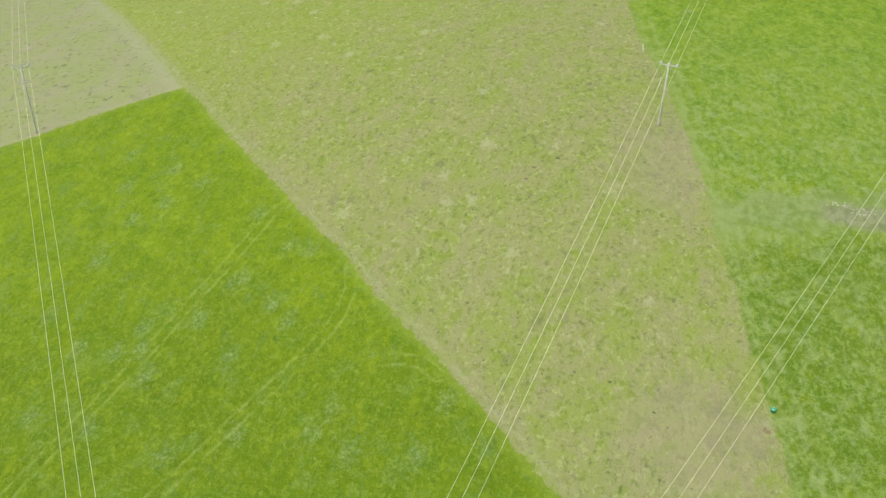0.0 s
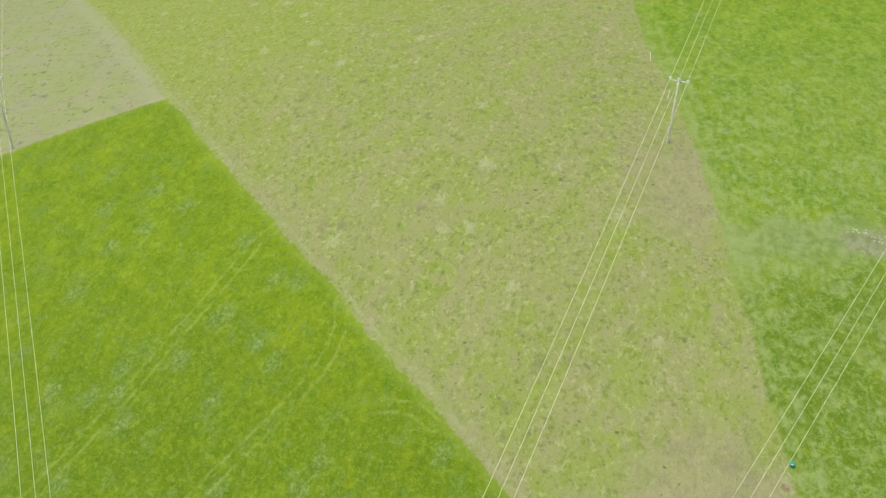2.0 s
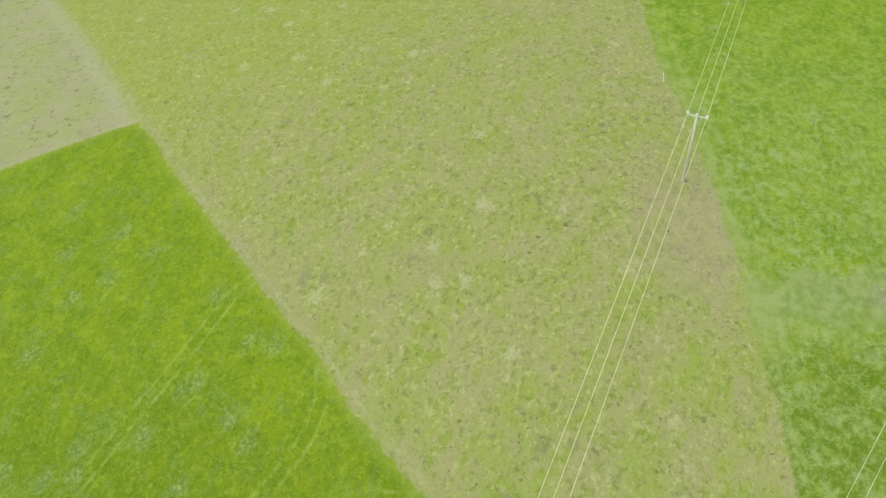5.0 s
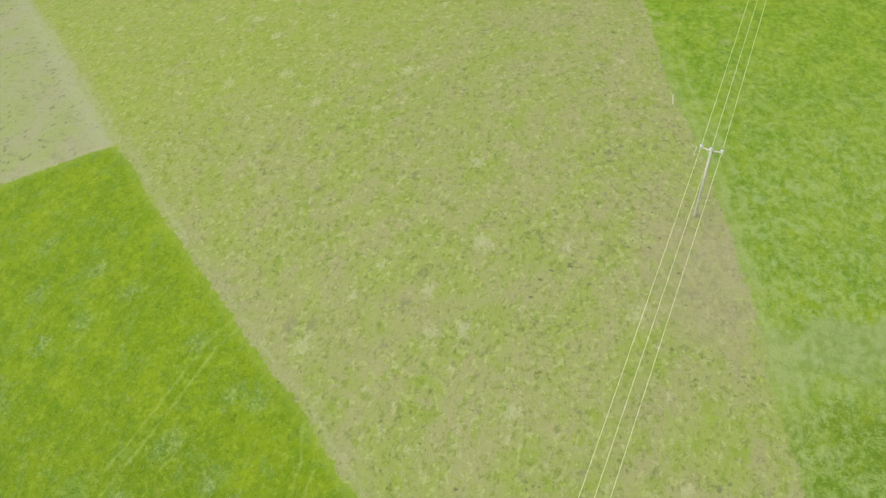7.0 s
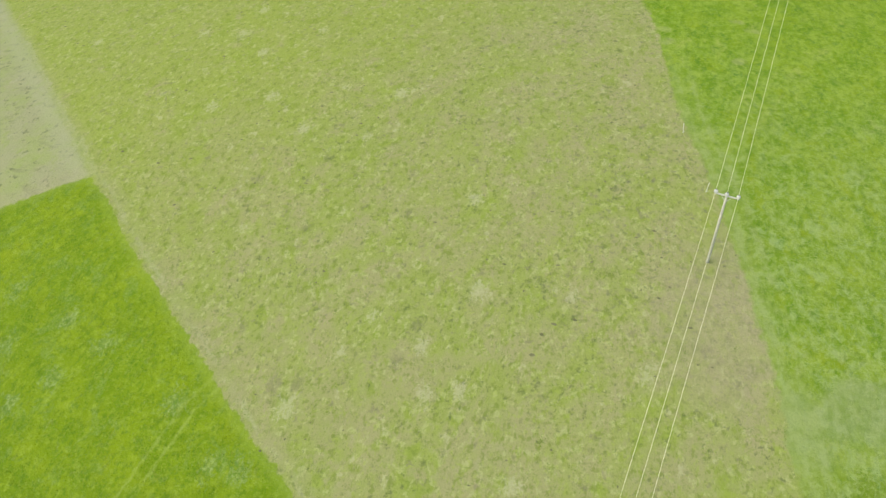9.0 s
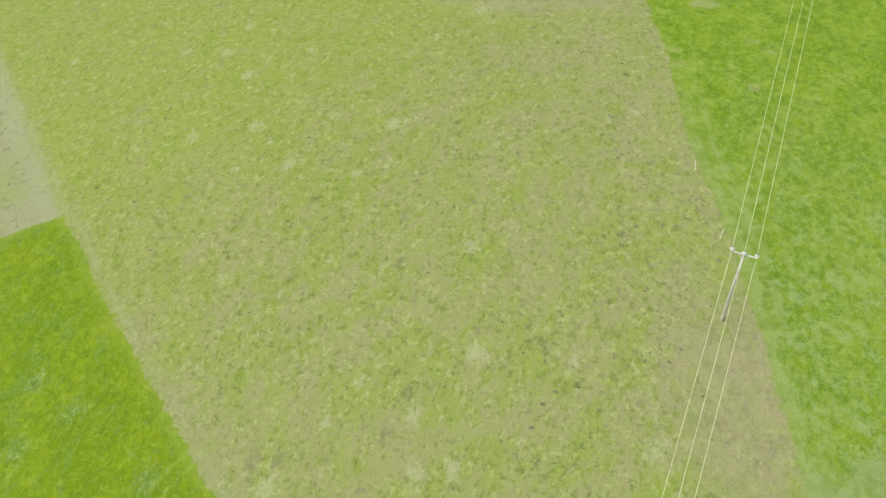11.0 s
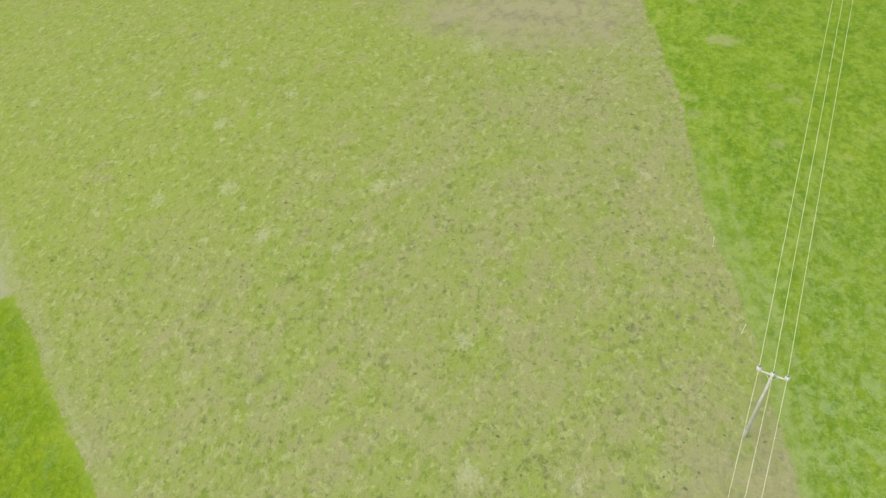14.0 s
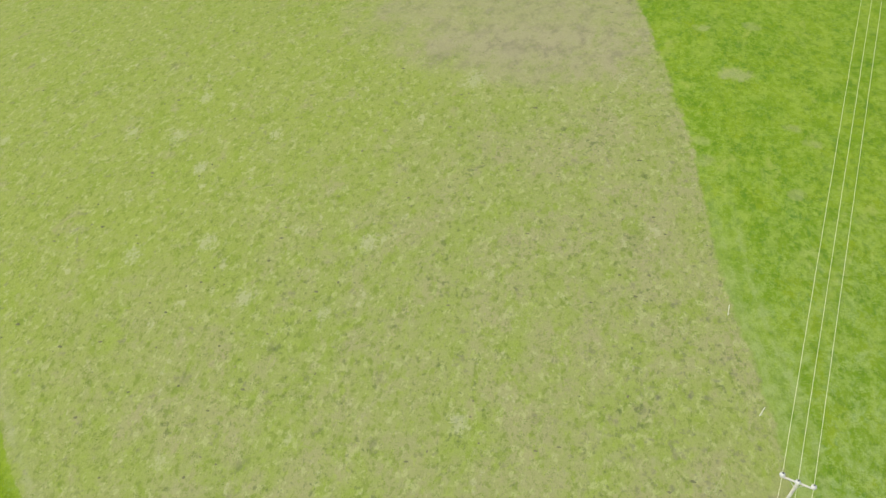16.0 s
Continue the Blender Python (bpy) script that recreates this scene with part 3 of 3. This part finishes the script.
def ground():
    gx, gy = axis(-120, 80, 0.8), axis(-56, 130, 0.8)
    x, y = np.meshgrid(gx, gy)
    z = land(x, y)
    rough = np.random.default_rng(5).normal(0, 1, x.shape)
    near = (np.abs(x) < 150) & (np.abs(y) < 150)
    z = z + np.where(near, rough * 0.005, 0)
    nx, ny = len(gx), len(gy)
    i = np.arange(nx * ny).reshape(ny, nx)
    faces = np.stack([i[:-1, :-1], i[:-1, 1:], i[1:, 1:], i[1:, :-1]], -1).reshape(-1, 4)
    ob = soup("ground", np.stack([x, y, z], -1).reshape(-1, 3), faces, MAT_LAND, True)
    return tagged(ob, "green hillside pasture divided into grazed strip and lush fields", "pasture", kind="structure")


ground()


# ---- power lines ----
def on_land(x, y, up=0.0):
    return Vector((x, y, float(land(x, y)) + up))


def insulator(parent, at):
    body = part("insulator", lathe([(0.06, 0), (0.07, 0.05), (0.17, 0.07), (0.185, 0.10), (0.09, 0.13), (0.17, 0.15), (0.175, 0.18), (0.10, 0.21), (0.085, 0.27), (0.07, 0.29)], 18, at), MAT_PORCELAIN, parent, "white porcelain pin insulator")
    part("pin", lathe([(0.014, -0.14), (0.014, 0.0)], 8, at), MAT_STEEL, body)
    part("cap", lathe([(0.07, 0.285), (0.07, 0.31), (0.04, 0.325)], 12, at), MAT_DARK, body, "dark metal wire clamp")
    return body


def power_pole(foot, top, turn, label, lower_arm=False):
    """A wooden pole from foot to the wires' height, with a crossarm turned by so many degrees."""
    foot, top = Vector(foot), Vector(top)
    pole = new("power_pole")
    pole.matrix_world = Matrix.Translation(foot) @ Matrix.Rotation(radians(turn), 4, "Z")
    way = Matrix.Rotation(-radians(turn), 3, "Z") @ (top - foot)
    high = way.z - 0.32
    bm = lathe([(0.145, -0.6), (0.14, 0.3), (0.12, high * 0.5), (0.10, high + 0.1)], 16)
    for v in bm.verts:
        v.co.x += way.x * v.co.z / high
        v.co.y += way.y * v.co.z / high
    part("shaft", bm, MAT_POLE, pole, "weathered grey wooden shaft")
    part("roof_cap", lathe([(0.14, high + 0.1), (0.14, high + 0.13), (0.05, high + 0.16)], 16, (way.x, way.y, 0)), MAT_STEEL, pole)
    arm = part("crossarm", box(2.15, 0.11, 0.11, (way.x, way.y + 0.15, high), None, 0.012), MAT_STEEL, pole, "pale galvanised steel crossarm")
    for side in (-1, 1):
        lean = Matrix.Rotation(side * radians(38), 4, "Y")
        part("brace", box(0.045, 0.02, 0.75, (way.x + side * 0.26, way.y + 0.16, high - 0.32), lean), MAT_STEEL, pole)
        part("bolt", lathe([(0.02, 0), (0.02, 0.05)], 6, (way.x + side * 0.06, way.y + 0.15, high + 0.05)), MAT_STEEL, arm)
    for across, lift in ((-0.97, 0.10), (0, 0.16), (0.97, 0.10)):
        insulator(pole, (way.x + across, way.y + (0.15 if across else 0.0), high + lift))
    if lower_arm:
        down = high - 2.15
        lx, ly = way.x * down / high, way.y * down / high + 0.17
        part("lower_arm", box(1.45, 0.11, 0.12, (lx, ly, down), None, 0.012), MAT_STEEL, pole, "short lower steel arm")
        for side in (-0.64, 0, 0.64):
            fuse = part("fuse_holder", lathe([(0.03, 0), (0.06, 0.03), (0.035, 0.06), (0.06, 0.09), (0.035, 0.12), (0.05, 0.15), (0.02, 0.19)], 12, (lx + side, ly, down + 0.05)), MAT_PORCELAIN, pole, "white porcelain fuse holder")
            top = Vector((way.x + side * 0.97 / 0.64, way.y + 0.15, high + 0.18))
            low = Vector((lx + side, ly, down + 0.23))
            part("jumper", rod([low, low.lerp(top, 0.35) + Vector((0, 0.12, 0)), low.lerp(top, 0.75) + Vector((0, 0.10, 0)), top], 0.014), MAT_STEEL, fuse)
    tagged(pole, label, "power pole", "power poles")
    return pole


def overhead_wire(a, b, sag, radius):
    a, b = Vector(a), Vector(b)
    n, k = 40, 6
    side = (b - a).cross(Vector((0, 0, 1))).normalized()
    up = side.cross(b - a).normalized()
    verts, faces = [], []
    for i in range(n + 1):
        u = i / n
        p = a.lerp(b, u) - Vector((0, 0, 4 * sag * u * (1 - u)))
        for j in range(k):
            ang = 2 * math.pi * j / k
            verts.append(p + radius * (math.cos(ang) * side + math.sin(ang) * up))
    for i in range(n):
        for j in range(k):
            faces.append((i * k + j, i * k + (j + 1) % k, (i + 1) * k + (j + 1) % k, (i + 1) * k + j))
    ob = soup("overhead_wire", np.array([tuple(v) for v in verts]), np.array(faces), MAT_WIRE, True)
    return tagged(ob, "thin bare aluminium wire strung between wooden power poles", "wire", "overhead wires")


# tops are where the middle wire sits
TOP_E, FOOT_E = Vector((17.41, 13.32, 10.73)), on_land(17.30, 14.0)
TOP_W, FOOT_W = Vector((-64.48, 6.41, 5.04)), on_land(-64.75, 6.5)
TOP_J = Vector((0.6, -82.0, 0.7))
TOP_K = Vector((3.6, -82.0, -0.5))
TOP_L = Vector((-1.9, -78.0, -1.1))
TOP_FAR_E = Vector((32.8, 112.0, 17.1))
TOP_FAR_W = Vector((-120.6, 83.3, -3.5))
TOP_S = Vector((47.3, 11.0, 12.0))


SPANS = [(TOP_E, TOP_J, 1.0), (TOP_E, TOP_FAR_E, 0.3), (TOP_W, TOP_L, 1.0), (TOP_W, TOP_FAR_W, 0.5), (TOP_S, TOP_K, 1.0)]


def crossing(turn):
    return Vector((math.cos(radians(turn)), math.sin(radians(turn)), 0))


ARM_TURN = {"E": -14.0, "W": 38.0, "J": -10.0, "L": 36.0, "FE": -9.0, "FW": 35.0, "S": -27.0}
power_pole(FOOT_E, TOP_E, ARM_TURN["E"], "weathered wooden power pole with steel crossarm standing in grazed pasture")
power_pole(FOOT_W, TOP_W, ARM_TURN["W"], "weathered wooden power pole with two steel arms beside lush field", True)
power_pole(on_land(TOP_J.x, TOP_J.y), TOP_J, ARM_TURN["J"], "weathered wooden power pole where grazed strip line ends")
power_pole(on_land(TOP_L.x, TOP_L.y), TOP_L, ARM_TURN["L"], "weathered wooden power pole where lush field line ends")
power_pole(on_land(TOP_K.x, TOP_K.y), TOP_K, ARM_TURN["S"], "weathered wooden power pole where green field line ends")
power_pole(on_land(TOP_FAR_E.x, TOP_FAR_E.y), TOP_FAR_E, ARM_TURN["FE"], "weathered wooden power pole with steel crossarm up the hill")
power_pole(on_land(TOP_FAR_W.x, TOP_FAR_W.y), TOP_FAR_W, ARM_TURN["FW"], "weathered wooden power pole with steel crossarm beyond cut field")
power_pole(on_land(TOP_S.x, TOP_S.y), TOP_S, ARM_TURN["S"], "weathered wooden power pole with steel crossarm in green field")
for (a, b, sag), (ta, tb) in zip(SPANS, (("E", "J"), ("E", "FE"), ("W", "L"), ("W", "FW"), ("S", "S"))):
    for across in (-0.97, 0, 0.97):
        drop = Vector((0, 0, 0.0 if across == 0 else -0.06))
        overhead_wire(a + crossing(ARM_TURN[ta]) * across + drop, b + crossing(ARM_TURN[tb]) * across + drop, sag, 0.0128 if ta == "E" else 0.0110)


# ---- loose things ----
def fence_stake(x, y, high, lean_x, lean_y):
    """A white plastic electric-fence stake with wire hooks and a tread-in step."""
    stake = new("fence_stake")
    stake.matrix_world = Matrix.Translation(on_land(x, y)) @ pose(0, 0, 0, lean_x, lean_y, 20)
    part("shaft", lathe([(0.034, -0.2), (0.038, 0.05), (0.036, high * 0.6), (0.028, high)], 8), MAT_STAKE, stake)
    part("step", box(0.16, 0.03, 0.03, (0.09, 0, 0.12), None, 0.006), MAT_STAKE, stake)
    for k in range(4):
        part("hook", box(0.05, 0.018, 0.02, (0.035, 0, high * (0.45 + 0.16 * k)), None, 0.004), MAT_STAKE, stake)
    part("tip", lathe([(0.020, high), (0.020, high + 0.03), (0.006, high + 0.06)], 8), MAT_STAKE, stake)
    return tagged(stake, "white plastic electric fence stake leaning at the edge of grazed turf", "fence stake", "fence stakes")


fence_stake(16.88, 23.35, 1.15, 3, 5)
fence_stake(14.28, 32.3, 1.15, -3, -6)


def lick_bucket(x, y):
    tub = new("lick_bucket")
    tub.matrix_world = Matrix.Translation(on_land(x, y, 0.02))
    part("tub", lathe([(0.17, 0), (0.18, 0.02), (0.22, 0.30), (0.24, 0.305), (0.24, 0.33), (0.215, 0.33), (0.20, 0.18)], 24), MAT_TEAL, tub)
    part("lick", lathe([(0.11, 0.17), (0.115, 0.20), (0.09, 0.23), (0.04, 0.23)], 16), MAT_LICK, tub, "half-eaten pale mineral lick")
    part("handle", box(0.40, 0.015, 0.015, (0, 0.21, 0.335)), MAT_STEEL, tub)
    return tagged(tub, "teal plastic feed bucket with pale mineral lick on grass", "bucket")


lick_bucket(29.75, -25.3)


# ---- grass and small scatter, uncounted ----
def field_noise(rng, size, lo=(-130, -70), span=(230, 220)):
    """A smooth random field over the land, about 0 to 1, with features of that size in metres."""
    nx, ny = int(span[0] / size) + 3, int(span[1] / size) + 3
    grid = rng.random((ny, nx))

    def at(x, y):
        u, v = np.clip((x - lo[0]) / size, 0, nx - 2.001), np.clip((y - lo[1]) / size, 0, ny - 2.001)
        i, j = u.astype(int), v.astype(int)
        a, b = u - i, v - j
        a, b = a * a * (3 - 2 * a), b * b * (3 - 2 * b)
        return (grid[j, i] * (1 - a) + grid[j, i + 1] * a) * (1 - b) + (grid[j + 1, i] * (1 - a) + grid[j + 1, i + 1] * a) * b

    return at


def leaves(name, x, y, rng, per, high, wide, spread, material, label, sink=0.0, turn=None, lean=(0.35, 1.1)):
    """Tufts of tapered leaves at the given places, as one mesh."""
    n = len(x) * per
    cx, cy = np.repeat(x, per) + rng.normal(0, spread, n), np.repeat(y, per) + rng.normal(0, spread, n)
    cz = land(cx, cy) - sink
    a = rng.random(n) * 2 * np.pi if turn is None else np.repeat(turn, per) + rng.normal(0, 0.25, n)
    h = np.repeat(rng.uniform(0.6, 1.25, len(x)), per) * rng.uniform(0.6, 1.2, n) * high
    w = rng.uniform(0.6, 1.3, n) * wide
    tilt = rng.uniform(lean[0], lean[1], n)
    dx, dy = np.cos(a), np.sin(a)
    sx, sy = -dy * w / 2, dx * w / 2
    out, up = np.sin(tilt) * h, np.cos(tilt) * h
    verts = np.empty((n, 5, 3))
    verts[:, 0] = np.stack([cx - sx, cy - sy, cz], -1)
    verts[:, 1] = np.stack([cx + sx, cy + sy, cz], -1)
    verts[:, 2] = np.stack([cx + sx * 0.9 + dx * out * 0.5, cy + sy * 0.9 + dy * out * 0.5, cz + up * 0.65], -1)
    verts[:, 3] = np.stack([cx + dx * out, cy + dy * out, cz + up], -1)
    verts[:, 4] = np.stack([cx - sx * 0.9 + dx * out * 0.5, cy - sy * 0.9 + dy * out * 0.5, cz + up * 0.65], -1)
    faces = np.arange(n * 5).reshape(n, 5)
    ob = soup(name, verts.reshape(-1, 3), faces, material)
    return tagged(ob, label, "grass", kind="stuff")


def spots(rng, n, lo, hi):
    return rng.uniform(lo[0], hi[0], n), rng.uniform(lo[1], hi[1], n)


rng = np.random.default_rng(11)
clump, patch, spot = field_noise(rng, 1.3), field_noise(rng, 4.0), field_noise(rng, 0.7)

x, y = spots(rng, 130000, (-85, -52), (14, 18))
rim = np.minimum(-edge_low(x, y), -edge_cross(x, y))
rut = np.abs(rut_distance(x, y) - RUT_HALF)
keep = (rim > 0) & (rng.random(len(x)) < (0.60 + 0.40 * clump(x, y)) * np.clip(rim / 0.6, 0.2, 1) * np.clip(rut / 0.25, 0.4, 1))
leaves("lush_grass", x[keep], y[keep], rng, 5, 0.13, 0.075, 0.16, MAT_LUSH, "tall lush green grass with bluish clumps in ungrazed field", 0.02, None, (1.2, 1.52))

x, y = spots(rng, 150000, (2, -50), (75, 118))
rim = edge_right(x, y)
keep = (rim > 0) & (rim < 46) & (rng.random(len(x)) < (0.45 + 0.45 * clump(x, y)) * np.clip(rim / 1.6, 0.2, 1) * np.clip(np.hypot((x - 14.4) / 2.1, (y - 65.8) / 1.2), 0.35, 1))
leaves("field_grass", x[keep], y[keep], rng, 5, 0.13, 0.075, 0.17, MAT_RIGHT, "bright green wind-combed grass in ungrazed field", 0.02, None, (1.2, 1.52))

x, y = spots(rng, 260000, (-100, -45), (34, 118))
keep = (zone(x, y) == 2) & (rng.random(len(x)) < 3.0 * (spot(x, y) - 0.62) * (patch(x, y) + 0.2) + 0.03)
leaves("grazed_turf", x[keep], y[keep], rng, 5, 0.12, 0.08, 0.14, MAT_TURF, "short grazed turf with scattered darker green tufts", 0.01, None, (1.1, 1.5))

x, y = spots(rng, 60000, (-125, 0), (-46, 75))
keep = (zone(x, y) == 1) & (rng.random(len(x)) < 0.8 * (spot(x, y) - 0.3))
leaves("stubble_grass", x[keep], y[keep], rng, 4, 0.10, 0.07, 0.09, MAT_STUBBLE, "dry olive stubble with sparse tufts in cut field", 0.01, None, (0.9, 1.4))


def lumps(name, x, y, rng, size, flat, material, label, category, sides=7):
    """Low uneven lumps lying on the land, as one mesh."""
    n = len(x)
    r = rng.uniform(0.6, 1.3, n)[:, None] * size
    ang = np.linspace(0, 2 * np.pi, sides, endpoint=False)[None] + rng.random(n)[:, None] * 6
    stretch = rng.uniform(0.5, 2.0, n)[:, None]
    rim = r * rng.uniform(0.6, 1.3, (n, sides))
    rx, ry = rim * np.cos(ang) * stretch, rim * np.sin(ang)
    rings = []
    for scale, lift in ((1.0, -0.3), (0.85, 0.65), (0.35, 1.0)):
        qx, qy = x[:, None] + rx * scale, y[:, None] + ry * scale
        rings.append(np.stack([qx, qy, land(qx, qy) + lift * flat * r], -1))
    verts = np.stack(rings, 1).reshape(n, 3 * sides, 3)
    i = np.arange(sides)
    j = (i + 1) % sides
    quads = np.concatenate([np.stack([i + o, j + o, j + o + sides, i + o + sides], -1) for o in (0, sides)])
    last = np.stack([i[1:-1:2] * 0 + 2 * sides, 2 * sides + i[1:-1:2], 2 * sides + i[2::2][: len(i[1:-1:2])], 2 * sides + np.minimum(i[1:-1:2] + 2, sides - 1)], -1)
    quads = np.concatenate([quads, last[:-1] if sides % 2 == 0 else last])
    faces = (quads[None] + (np.arange(n) * 3 * sides)[:, None, None]).reshape(-1, 4)
    ob = soup(name, verts.reshape(-1, 3), faces, material, True)
    return tagged(ob, label, category, kind="stuff")


x, y = spots(rng, 4500, (-90, -45), (32, 110))
keep = (zone(x, y) == 2) & (rng.random(len(x)) < 0.8 * (patch(x, y) - 0.3))
lumps("dung_pats", x[keep], y[keep], rng, 0.12, 0.15, MAT_DUNG, "dry dark dung pats scattered over grazed turf", "dung")

x = np.concatenate([rng.normal(37.3, 0.7, 18), rng.normal(39.6, 0.9, 26)])
y = np.concatenate([rng.normal(3.4, 0.25, 18), rng.normal(2.7, 0.35, 26)])
lumps("loose_stones", x, y, rng, 0.075, 0.5, MAT_STONE, "pale loose stones showing through thin grass", "stones")
x, y = np.array([29.05, 29.3]), np.array([-27.3, -27.5])
lumps("bare_earth", x, y, rng, 0.24, 0.06, MAT_SOIL, "small patch of bare brown earth", "soil", 9)
